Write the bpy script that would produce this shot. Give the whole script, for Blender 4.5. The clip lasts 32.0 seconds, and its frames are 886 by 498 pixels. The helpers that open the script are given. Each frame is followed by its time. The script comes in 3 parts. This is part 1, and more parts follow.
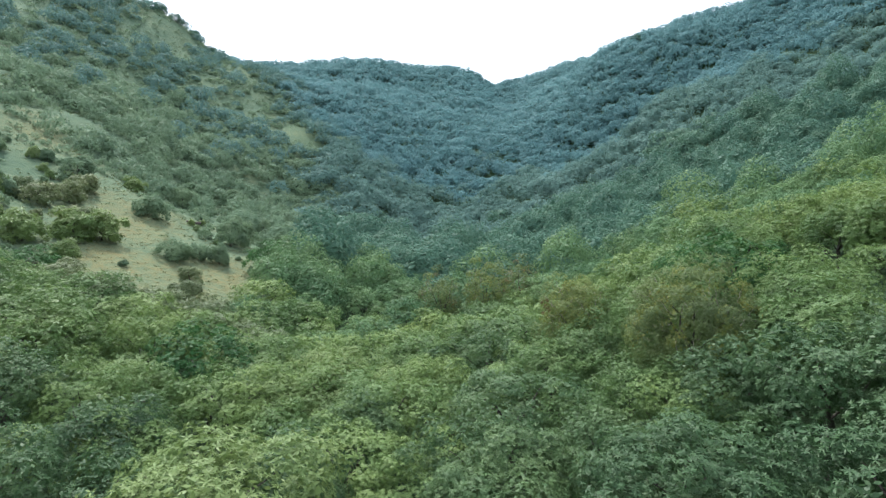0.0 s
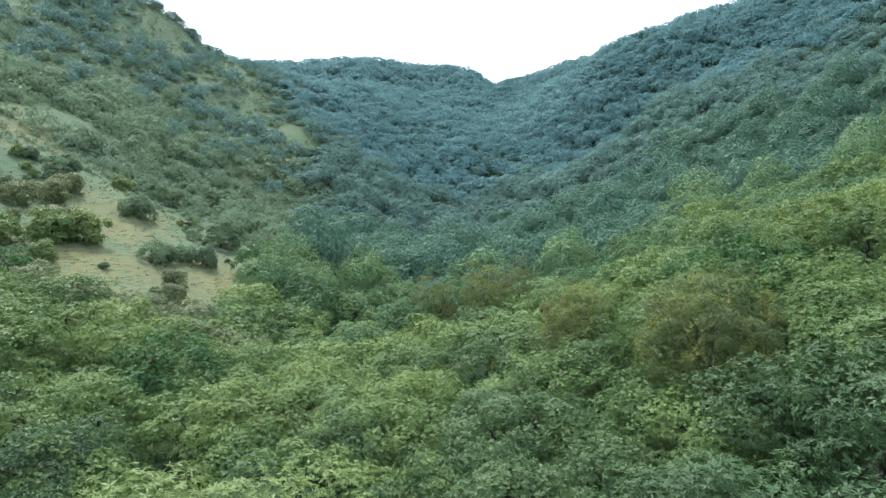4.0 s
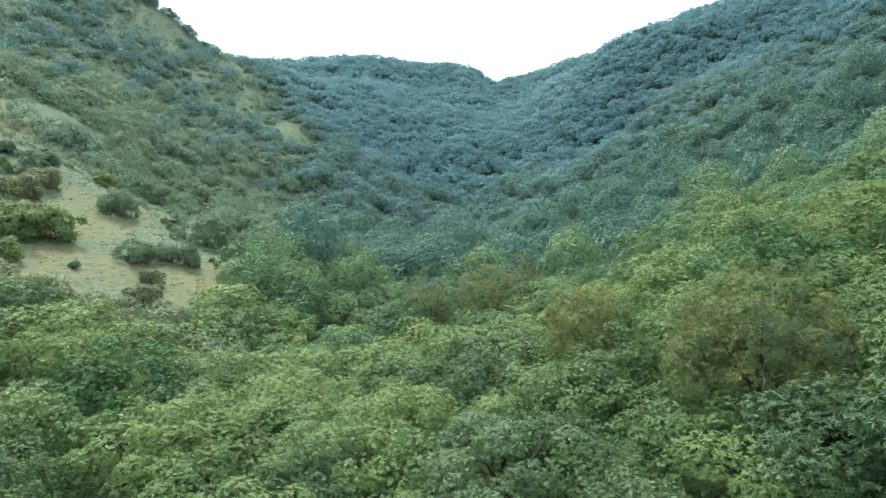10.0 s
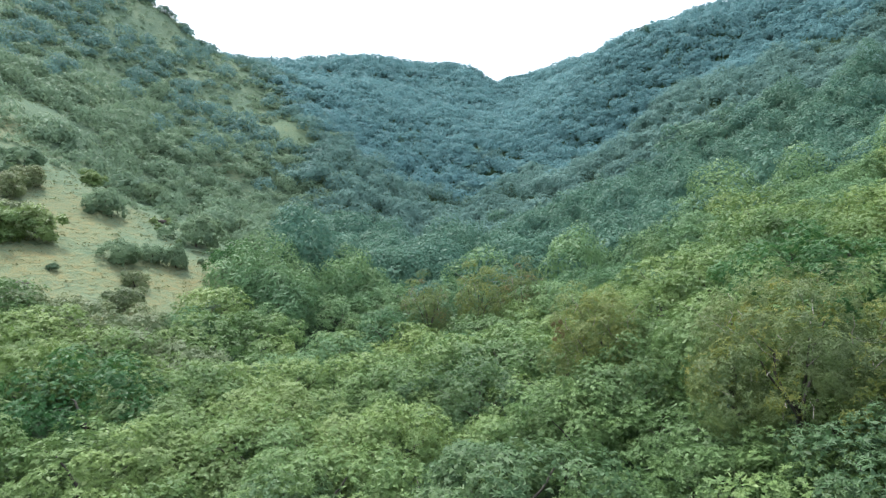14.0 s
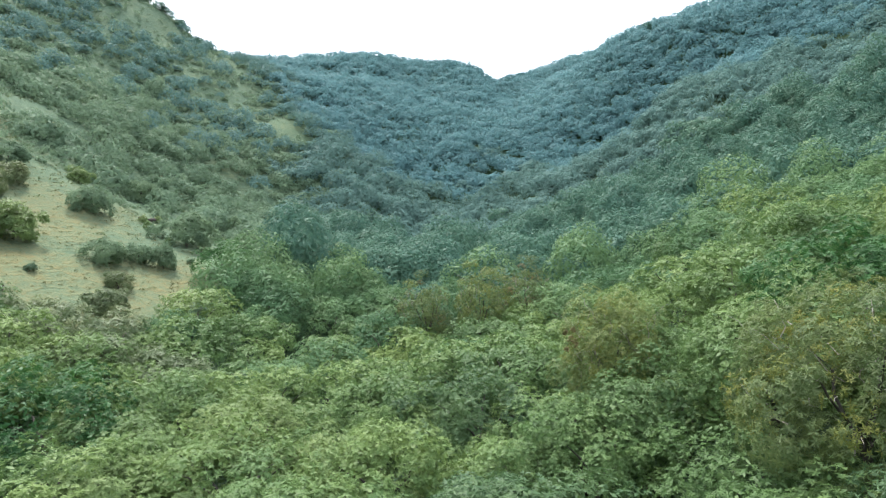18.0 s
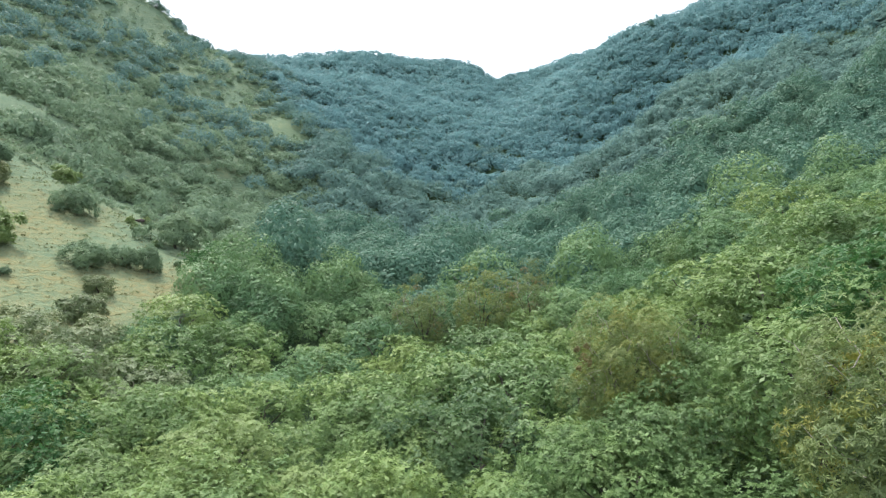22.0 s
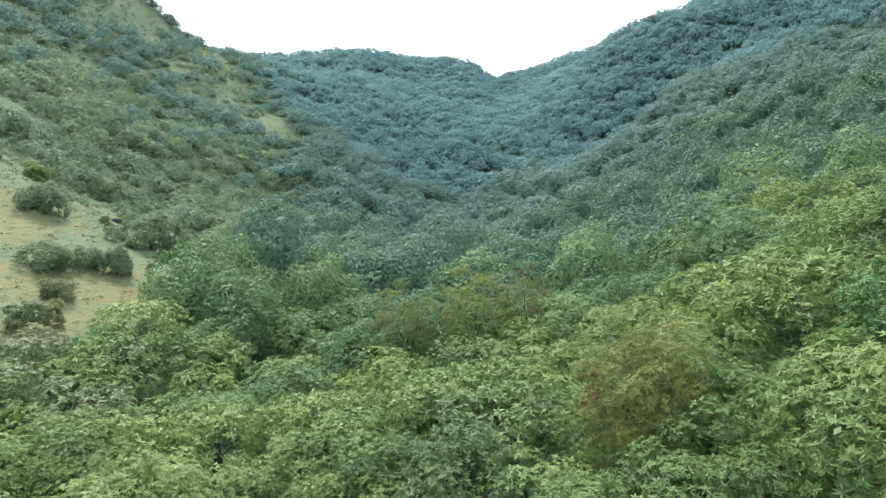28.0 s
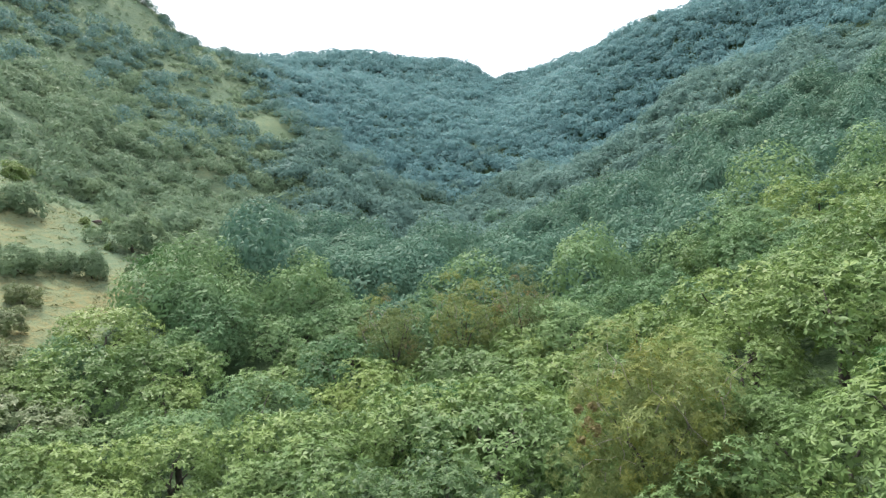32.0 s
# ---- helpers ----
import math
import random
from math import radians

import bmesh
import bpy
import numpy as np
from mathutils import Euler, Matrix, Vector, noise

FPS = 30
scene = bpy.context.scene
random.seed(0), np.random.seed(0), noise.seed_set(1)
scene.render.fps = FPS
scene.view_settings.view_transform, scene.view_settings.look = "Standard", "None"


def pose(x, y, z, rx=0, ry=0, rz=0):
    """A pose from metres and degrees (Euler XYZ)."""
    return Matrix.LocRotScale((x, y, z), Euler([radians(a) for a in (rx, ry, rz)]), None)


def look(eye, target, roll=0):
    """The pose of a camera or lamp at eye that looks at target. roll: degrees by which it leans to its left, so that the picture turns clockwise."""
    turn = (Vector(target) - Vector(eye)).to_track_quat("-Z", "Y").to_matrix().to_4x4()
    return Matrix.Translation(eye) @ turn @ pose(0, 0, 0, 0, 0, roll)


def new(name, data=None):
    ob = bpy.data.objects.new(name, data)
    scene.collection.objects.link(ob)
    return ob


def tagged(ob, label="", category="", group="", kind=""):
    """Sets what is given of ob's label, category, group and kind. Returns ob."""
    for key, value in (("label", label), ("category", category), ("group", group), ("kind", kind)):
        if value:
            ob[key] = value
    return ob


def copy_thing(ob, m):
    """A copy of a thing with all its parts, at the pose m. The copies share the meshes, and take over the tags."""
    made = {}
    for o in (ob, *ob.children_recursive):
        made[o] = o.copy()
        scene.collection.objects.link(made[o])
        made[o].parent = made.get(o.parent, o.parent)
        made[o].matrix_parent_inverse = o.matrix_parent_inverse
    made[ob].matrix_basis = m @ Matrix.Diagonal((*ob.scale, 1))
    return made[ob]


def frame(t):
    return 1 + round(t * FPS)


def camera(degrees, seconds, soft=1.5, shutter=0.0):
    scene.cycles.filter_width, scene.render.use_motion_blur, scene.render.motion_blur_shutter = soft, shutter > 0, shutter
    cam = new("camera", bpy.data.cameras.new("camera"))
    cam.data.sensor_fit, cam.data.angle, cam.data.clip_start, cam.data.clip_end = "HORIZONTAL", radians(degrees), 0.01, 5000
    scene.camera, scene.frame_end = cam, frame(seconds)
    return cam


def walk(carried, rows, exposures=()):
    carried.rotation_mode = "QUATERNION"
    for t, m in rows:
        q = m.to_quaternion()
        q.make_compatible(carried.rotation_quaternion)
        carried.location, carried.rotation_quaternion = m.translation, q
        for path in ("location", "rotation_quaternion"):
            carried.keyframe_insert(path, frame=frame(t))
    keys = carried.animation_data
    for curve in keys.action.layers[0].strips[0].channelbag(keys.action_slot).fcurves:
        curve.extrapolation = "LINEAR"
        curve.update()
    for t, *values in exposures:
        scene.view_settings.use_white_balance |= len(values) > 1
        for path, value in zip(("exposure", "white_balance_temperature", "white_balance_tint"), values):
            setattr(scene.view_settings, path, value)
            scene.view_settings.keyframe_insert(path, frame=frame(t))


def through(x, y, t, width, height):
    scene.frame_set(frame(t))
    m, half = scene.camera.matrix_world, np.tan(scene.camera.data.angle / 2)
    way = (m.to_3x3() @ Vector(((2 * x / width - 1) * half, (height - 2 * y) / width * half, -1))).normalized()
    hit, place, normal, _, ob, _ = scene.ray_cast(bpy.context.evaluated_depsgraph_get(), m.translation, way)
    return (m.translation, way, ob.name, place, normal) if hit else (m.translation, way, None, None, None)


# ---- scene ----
cam = camera(73.0, 32.0, 1.3)
METRES, EYE, TILT, LEAN, TURN = 20.0, 10.0, -0.7, 0.0, 0.0
SIDE = 0.753
ROWS = [
    (0.0, 0.0, 0.0, 0.0, 0.0, 0.0, -0.0),
    (0.5, 0.0041, 0.0153, 0.0017, 0.01, -0.02, -0.01),
    (1.0, 0.0077, 0.031, 0.0029, 0.02, -0.01, -0.01),
    (1.5, 0.0116, 0.0469, 0.0036, 0.03, -0.02, -0.02),
    (2.0, 0.0158, 0.063, 0.0042, 0.04, -0.03, -0.03),
    (2.5, 0.0198, 0.0791, 0.0045, 0.05, -0.02, -0.04),
    (3.0, 0.0235, 0.095, 0.0056, 0.07, -0.01, -0.06),
    (3.5, 0.0272, 0.111, 0.0073, 0.09, 0.01, -0.06),
    (5.5, 0.0366, 0.172, 0.0104, 0.2, 0.07, -0.03),
    (6.0, 0.0385, 0.1874, 0.01, 0.21, 0.06, -0.03),
    (6.5, 0.0405, 0.2026, 0.009, 0.22, 0.08, -0.04),
    (7.0, 0.0428, 0.2182, 0.0067, 0.23, 0.07, -0.04),
    (7.5, 0.0452, 0.2336, 0.0042, 0.23, 0.06, -0.05),
    (8.0, 0.0477, 0.249, 0.002, 0.24, 0.06, -0.04),
    (8.5, 0.0502, 0.2637, 0.0001, 0.26, 0.06, -0.04),
    (9.0, 0.0529, 0.2805, -0.0013, 0.28, 0.08, -0.05),
    (9.5, 0.0553, 0.2958, -0.0034, 0.28, 0.12, -0.04),
    (10.0, 0.058, 0.3127, -0.0052, 0.28, 0.12, -0.05),
    (10.5, 0.0606, 0.3273, -0.0061, 0.3, 0.13, -0.04),
    (11.0, 0.0633, 0.3435, -0.0058, 0.29, 0.13, -0.05),
    (11.5, 0.0656, 0.3575, -0.0055, 0.3, 0.16, -0.04),
    (12.0, 0.0682, 0.3737, -0.0055, 0.29, 0.16, -0.05),
    (12.5, 0.0704, 0.3877, -0.0051, 0.3, 0.17, -0.05),
    (13.0, 0.0718, 0.4033, -0.0044, 0.31, 0.19, -0.06),
    (13.5, 0.0724, 0.417, -0.0035, 0.31, 0.21, -0.06),
    (14.0, 0.0731, 0.4327, -0.0021, 0.31, 0.24, -0.09),
    (14.5, 0.0735, 0.4466, -0.002, 0.3, 0.26, -0.09),
    (16.5, 0.0742, 0.5046, -0.0048, 0.26, 0.21, -0.1),
    (17.0, 0.0742, 0.5207, -0.006, 0.26, 0.16, -0.09),
    (17.5, 0.0739, 0.5347, -0.0042, 0.26, 0.16, -0.09),
    (18.0, 0.0742, 0.5509, -0.0024, 0.26, 0.19, -0.09),
    (18.5, 0.0743, 0.565, -0.0006, 0.25, 0.19, -0.09),
    (19.0, 0.0755, 0.5813, 0.0017, 0.24, 0.17, -0.09),
    (19.5, 0.0757, 0.5951, 0.0041, 0.25, 0.17, -0.06),
    (20.0, 0.0756, 0.611, 0.0065, 0.27, 0.21, -0.06),
    (20.5, 0.0769, 0.6251, 0.0086, 0.26, 0.2, -0.05),
    (21.0, 0.0795, 0.6418, 0.0083, 0.28, 0.21, -0.05),
    (21.5, 0.0815, 0.6566, 0.0075, 0.29, 0.2, -0.04),
    (22.0, 0.085, 0.6741, 0.0072, 0.3, 0.24, -0.04),
    (22.5, 0.0876, 0.6892, 0.0066, 0.31, 0.24, -0.03),
    (23.0, 0.0917, 0.7063, 0.0067, 0.34, 0.23, -0.02),
    (23.5, 0.095, 0.721, 0.0073, 0.35, 0.23, -0.02),
    (24.0, 0.0979, 0.7376, 0.0082, 0.34, 0.23, -0.02),
    (24.5, 0.1011, 0.7519, 0.0085, 0.34, 0.25, -0.03),
    (25.0, 0.1047, 0.7682, 0.0083, 0.32, 0.26, -0.02),
    (25.5, 0.1084, 0.782, 0.0072, 0.31, 0.28, -0.02),
    (27.5, 0.1272, 0.8407, 0.0091, 0.3, 0.29, 0.05),
    (28.0, 0.1312, 0.8569, 0.0104, 0.3, 0.29, 0.03),
    (28.5, 0.1338, 0.8713, 0.0112, 0.28, 0.29, 0.04),
    (29.0, 0.1375, 0.8868, 0.0115, 0.29, 0.3, 0.03),
    (29.5, 0.1415, 0.902, 0.0117, 0.28, 0.3, 0.03),
    (30.0, 0.147, 0.917, 0.0116, 0.28, 0.3, 0.03),
    (30.5, 0.1531, 0.932, 0.0114, 0.29, 0.31, 0.04),
    (31.0, 0.1598, 0.9472, 0.0117, 0.3, 0.3, 0.06),
    (31.5, 0.1659, 0.9623, 0.0128, 0.29, 0.29, 0.07),
    (32.0, 0.1719, 0.9762, 0.015, 0.3, 0.56, 0.06),
]
walk(cam, [(t, pose(0, 0, EYE, TILT, LEAN, TURN) @ pose(METRES * SIDE * x, METRES * y, METRES * SIDE * z, 90 + SIDE * pitch, SIDE * roll, SIDE * yaw)) for t, x, y, z, yaw, pitch, roll in ROWS],
     exposures=[(0.0, 0.96, 6000, 12), (13.0, 1.16, 6000, 12), (20.0, 1.18, 6200, 13), (32.0, 1.22, 6500, 15)])

# ---- light ----
SUN_UP, SUN_TURN = 60.0, 328.0
world = bpy.data.worlds.new("hazy_sky")
scene.world = world
world.use_nodes = True
wn, wl = world.node_tree.nodes, world.node_tree.links
wn.clear()
sky = wn.new("ShaderNodeTexSky")
sky.sky_type, sky.sun_disc = "NISHITA", False
sky.sun_elevation, sky.sun_rotation = radians(SUN_UP), radians(SUN_TURN)
sky.dust_density, sky.air_density = 4.0, 1.2
bg_sky = wn.new("ShaderNodeBackground")
bg_sky.inputs["Strength"].default_value = 0.06
wl.new(sky.outputs["Color"], bg_sky.inputs["Color"])
bg_haze = wn.new("ShaderNodeBackground")
bg_haze.inputs["Color"].default_value = (0.95, 0.985, 1.0, 1)
bg_haze.inputs["Strength"].default_value = 0.78
both = wn.new("ShaderNodeAddShader")
wl.new(bg_sky.outputs[0], both.inputs[0])
wl.new(bg_haze.outputs[0], both.inputs[1])
out = wn.new("ShaderNodeOutputWorld")
wl.new(both.outputs[0], out.inputs["Surface"])

sun = new("sun", bpy.data.lights.new("sun", "SUN"))
sun.data.energy, sun.data.angle, sun.data.color = 3.2, radians(10), (1.0, 0.95, 0.85)
su, st = radians(SUN_UP), radians(SUN_TURN)
sun_way = Vector((math.sin(st) * math.cos(su), math.cos(st) * math.cos(su), math.sin(su)))
sun.matrix_world = look(sun_way * 400, (0, 0, 0))


# ---- materials ----
def nodes_of(name):
    m = bpy.data.materials.new(name)
    m.use_nodes = True
    nt = m.node_tree
    nt.nodes.clear()
    return m, nt.nodes, nt.links


def ramp(n, stops):
    r = n.new("ShaderNodeValToRGB")
    el = r.color_ramp.elements
    while len(el) < len(stops):
        el.new(0.5)
    for e, (p, c) in zip(el, stops):
        e.position, e.color = p, (*c, 1)
    return r


def leaf_material(name, dark, mid, light, patch=0.22, gloss=0.2, through=0.3, rough=0.5):
    """Leaves: colour by leaf, by tree-sized patches and by finer mottling; some light passes through."""
    m, n, l = nodes_of(name)
    geo, co = n.new("ShaderNodeNewGeometry"), n.new("ShaderNodeTexCoord")
    info = n.new("ShaderNodeObjectInfo")
    big, fine = n.new("ShaderNodeTexNoise"), n.new("ShaderNodeTexNoise")
    big.inputs["Scale"].default_value, big.inputs["Detail"].default_value = patch, 1.5
    fine.inputs["Scale"].default_value, fine.inputs["Detail"].default_value = patch * 7, 2.0
    l.new(geo.outputs["Position"], big.inputs["Vector"])
    l.new(geo.outputs["Position"], fine.inputs["Vector"])

    def madd(a, k, b):
        q = n.new("ShaderNodeMath")
        q.operation = "MULTIPLY_ADD"
        l.new(a, q.inputs[0])
        q.inputs[1].default_value = k
        if isinstance(b, float):
            q.inputs[2].default_value = b
        else:
            l.new(b, q.inputs[2])
        return q.outputs[0]

    v = madd(geo.outputs["Random Per Island"], 0.14, -0.52)
    v = madd(big.outputs["Fac"], 1.05, v)
    v = madd(fine.outputs["Fac"], 0.55, v)
    v = madd(info.outputs["Random"], 0.42, v)
    r = ramp(n, [(0.0, dark), (0.45, mid), (1.0, light)])
    l.new(v, r.inputs["Fac"])
    bs = n.new("ShaderNodeBsdfPrincipled")
    bs.inputs["Roughness"].default_value = rough
    bs.inputs["Specular IOR Level"].default_value = gloss
    l.new(r.outputs["Color"], bs.inputs["Base Color"])
    tr = n.new("ShaderNodeBsdfTranslucent")
    l.new(r.outputs["Color"], tr.inputs["Color"])
    mix = n.new("ShaderNodeMixShader")
    mix.inputs["Fac"].default_value = through
    l.new(bs.outputs[0], mix.inputs[1])
    l.new(tr.outputs[0], mix.inputs[2])
    o = n.new("ShaderNodeOutputMaterial")
    l.new(mix.outputs[0], o.inputs["Surface"])
    return m


def plain_material(name, stops, scale, rough=0.9, bump=0.3, fine=9.0):
    """Bark, soil, stone: noise at two scales, with relief."""
    m, n, l = nodes_of(name)
    geo = n.new("ShaderNodeNewGeometry")
    a, b = n.new("ShaderNodeTexNoise"), n.new("ShaderNodeTexNoise")
    a.inputs["Scale"].default_value, a.inputs["Detail"].default_value = scale, 4
    b.inputs["Scale"].default_value, b.inputs["Detail"].default_value = scale * fine, 5
    l.new(geo.outputs["Position"], a.inputs["Vector"])
    l.new(geo.outputs["Position"], b.inputs["Vector"])
    mx = n.new("ShaderNodeMath")
    mx.operation = "MULTIPLY_ADD"
    mx.inputs[1].default_value = 0.5
    l.new(b.outputs["Fac"], mx.inputs[0])
    hf = n.new("ShaderNodeMath")
    hf.operation = "MULTIPLY_ADD"
    hf.inputs[1].default_value, hf.inputs[2].default_value = 1.1, -0.3
    l.new(a.outputs["Fac"], hf.inputs[0])
    l.new(hf.outputs[0], mx.inputs[2])
    r = ramp(n, stops)
    l.new(mx.outputs[0], r.inputs["Fac"])
    bs = n.new("ShaderNodeBsdfPrincipled")
    bs.inputs["Roughness"].default_value = rough
    bs.inputs["Specular IOR Level"].default_value = 0.2
    l.new(r.outputs["Color"], bs.inputs["Base Color"])
    bp = n.new("ShaderNodeBump")
    bp.inputs["Strength"].default_value, bp.inputs["Distance"].default_value = bump, 0.3 / scale
    l.new(b.outputs["Fac"], bp.inputs["Height"])
    l.new(bp.outputs["Normal"], bs.inputs["Normal"])
    o = n.new("ShaderNodeOutputMaterial")
    l.new(bs.outputs[0], o.inputs["Surface"])
    return m


LEAF_NEAR = leaf_material("feathery_green_leaves", (0.049, 0.099, 0.036), (0.102, 0.178, 0.060), (0.182, 0.259, 0.075), through=0.32)
# LEAF_NEAR darkened: the foreground's lower brightness is put into the leaf colour.
LEAF_SHADY = leaf_material("darkened_near_leaves", (0.029, 0.066, 0.032), (0.062, 0.121, 0.051), (0.120, 0.185, 0.067), through=0.32)
LEAF_BRIGHT = leaf_material("young_yellow_green_leaves", (0.082, 0.143, 0.052), (0.129, 0.202, 0.070), (0.192, 0.258, 0.087), through=0.32)
LEAF_DARK = leaf_material("deep_green_leaves", (0.018, 0.060, 0.020), (0.036, 0.105, 0.032), (0.062, 0.150, 0.040))
# Graded step from LEAF_NEAR towards the haze painted into LEAF_MID.
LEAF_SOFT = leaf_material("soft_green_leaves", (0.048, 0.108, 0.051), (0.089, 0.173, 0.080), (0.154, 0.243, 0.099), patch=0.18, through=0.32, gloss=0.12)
# Bluish shift in the leaf colour paints thin haze over the middle distance.
LEAF_MID = leaf_material("lightly_hazed_leaves", (0.041, 0.096, 0.074), (0.066, 0.141, 0.102), (0.102, 0.187, 0.121), patch=0.15, through=0.32, gloss=0.08)
# Pale blue of haze, put into the leaf colour of the farthest woods.
LEAF_FAR = leaf_material("haze_tinted_far_leaves", (0.112, 0.218, 0.228), (0.125, 0.241, 0.245), (0.143, 0.263, 0.262), patch=0.12, through=0.42, gloss=0.03)
# Shrub green, paled and blued in the colour to imitate haze.
LEAF_SHRUB = leaf_material("hazed_shrub_leaves", (0.087, 0.146, 0.094), (0.129, 0.197, 0.121), (0.179, 0.252, 0.141), patch=0.3, gloss=0.03, through=0.40)
# Middle step of the haze painted into leaf colours, between LEAF_MID and LEAF_FAR.
LEAF_HAZED = leaf_material("hazed_green_leaves", (0.088, 0.165, 0.147), (0.111, 0.197, 0.173), (0.134, 0.227, 0.194), patch=0.14, through=0.42, gloss=0.03)
# Slope leaves lightened in their base colour to stand for hazy air.
LEAF_HILL = leaf_material("hazed_dry_slope_leaves", (0.110, 0.172, 0.112), (0.144, 0.216, 0.137), (0.188, 0.260, 0.159), patch=0.15, gloss=0.03, through=0.40)
LEAF_BROWN = leaf_material("browning_leaves", (0.059, 0.092, 0.040), (0.118, 0.166, 0.061), (0.192, 0.240, 0.074), patch=0.6, through=0.40)
LEAF_YELLOW = leaf_material("yellowed_leaves", (0.104, 0.146, 0.035), (0.151, 0.180, 0.041), (0.214, 0.214, 0.045), patch=0.6)
LEAF_RUST = leaf_material("rust_brown_leaves", (0.095, 0.095, 0.050), (0.138, 0.125, 0.058), (0.206, 0.165, 0.065), patch=0.6)
LEAF_OLIVE = leaf_material("olive_leaves", (0.075, 0.114, 0.056), (0.117, 0.161, 0.075), (0.168, 0.200, 0.088), patch=0.4)
BARK = plain_material("grey_brown_bark", [(0.2, (0.032, 0.030, 0.026)), (0.8, (0.085, 0.078, 0.065))], 3.0)
BARK_PALE = plain_material("pale_bark", [(0.2, (0.16, 0.15, 0.13)), (0.8, (0.36, 0.33, 0.29))], 3.0)
ROCK = plain_material("dark_basalt", [(0.2, (0.045, 0.036, 0.034)), (0.8, (0.13, 0.105, 0.095))], 1.5, bump=0.6)
STRAW = plain_material("dry_grass", [(0.2, (0.10, 0.126, 0.054)), (0.8, (0.175, 0.168, 0.076))], 0.3)


# ---- the lie of the land ----
def soft(v, w):
    """A smooth ramp: 0 far below zero, v far above."""
    return w * np.logaddexp(0.0, v / w)


def step(a, b, v):
    k = np.clip((v - a) / (b - a), 0, 1)
    return k * k * (3 - 2 * k)


def bell(x, y, cx, cy, rx, ry, turn=0.0):
    c, s = math.cos(radians(turn)), math.sin(radians(turn))
    u, v = (x - cx) * c + (y - cy) * s, -(x - cx) * s + (y - cy) * c
    return np.exp(-((u / rx) ** 2) - (v / ry) ** 2)


def waves(x, y, size, seed):
    """Smooth uneven ground from a few crossing waves, about -1 to 1."""
    rng = np.random.RandomState(seed)
    total = 0 * x
    for k in range(9):
        a, p, f = rng.uniform(0, 6.28), rng.uniform(0, 6.28), rng.uniform(0.6, 1.7) / size
        total = total + np.sin(6.28 * f * (x * math.cos(a) + y * math.sin(a)) + p)
    return total / 4.0


def ground(x, y):
    x, y = np.asarray(x, float), np.asarray(y, float)
    floor = 3.5 * step(44, 68, y) + 0.022 * soft(y - 70, 6)
    head = 0.57 * soft(y - 135, 8)
    rise_r = np.where(y < 165, 0.37 + 0.23 * step(80, 160, y), 0.05 + 0.55 * np.exp(-(((y - 165) / 60) ** 2)))
    rise_l = 0.40 + 0.12 * step(60, 100, y)
    rise_l = rise_l * (1 - step(195, 250, y))
    right = rise_r * soft(x - 3.5 - 7.5 * step(38, 62, y), 4)
    left = rise_l * soft(-x - 14, 4)
    z = floor + head + right + left
    z = z + 4 * bell(x, y, 50, 131, 26, 19, 25)          # spur on the wooded side
    z = z - 2.0 * bell(x, y, 60, 155, 34, 12, -4) + 1.6 * bell(x, y, 56, 136, 30, 8, -6)   # gully behind the spur
    z = z + 1.2 * bell(x, y, 31, 53, 17, 9, -10)         # near shoulder
    z = z + 4 * bell(x, y, -36, 172, 14, 14)             # grassy spur
    z = z - 16 * bell(x, y, 27, 280, 13, 60)             # notch in the skyline
    z = z + 5 * bell(x, y, -36, 276, 26, 26)             # hump of the far ridge
    z = z + 6.5 * bell(x, y, 72, 194, 26, 26)              # wooded crest
    z = z + 4 * bell(x, y, -90, 207, 22, 22)             # grassy crest
    z = z + 4.2 * bell(x, y, 60, 108, 34, 32)            # swelling of the near wooded flank
    z = z - 5.5 * bell(x, y, 50, 166, 26, 13, -8)        # deep fold behind it
    z = z + 4.6 * bell(x, y, -45, 139, 17, 20) + 3.4 * bell(x, y, -70, 116, 16, 20)   # shoulders of the grassy hill
    z = z + 4.4 * bell(x, y, -20, 148, 14, 20) + 2.8 * bell(x, y, -9, 90, 13, 18)
    z = z + 2.2 * bell(x, y, 20, 36, 11, 22)             # foot of the wooded side
    z = z - 8.0 * bell(x, y, -77, 204, 13, 22)           # dips along the crests
    z = z - 7.0 * bell(x, y, 45, 284, 10, 40) - 2.0 * bell(x, y, 18, 288, 14, 40) + 3.0 * bell(x, y, 58, 212, 8, 14)
    z = z + 2.0 * waves(x, y, 70, 3) * step(60, 130, y) + 0.8 * waves(x, y, 24, 5) * step(30, 90, np.hypot(x, y))
    z = z + 1.8 * waves(x, y, 42, 9) * bell(x, y, -56, 122, 36, 42)   # folds and gullies
    z = z + 2.2 * waves(x, y, 46, 10) * bell(x, y, 46, 140, 34, 38)
    z = z + 2.0 * waves(x, y, 44, 12) * bell(x, y, 0, 212, 34, 36)
    crest = 96 - 0.45 * soft(y - 284, 5)
    crest = crest + 0.3 * soft(np.abs(x - 0) - 60, 12)
    z = -6.0 * np.logaddexp(-z / 6.0, -crest / 6.0)
    far = step(330, 900, np.hypot(x, y - 100))
    return z * (1 - far) + far * 5.0


def height(x, y):
    return float(ground(x, y))


def grassy(x, y):
    """1 on the grassy slope, 0 in closed forest."""
    edge = -17.2 - 0.10 * np.clip(y - 70, 0, 110) - 0.55 * soft(y - 172, 6)
    fray = 5 + 0.2 * np.clip(y - 80, 0, 90)
    return step(-0.45 * fray, fray, edge - x) * step(40, 46, y - 0.15 * (x + 22))


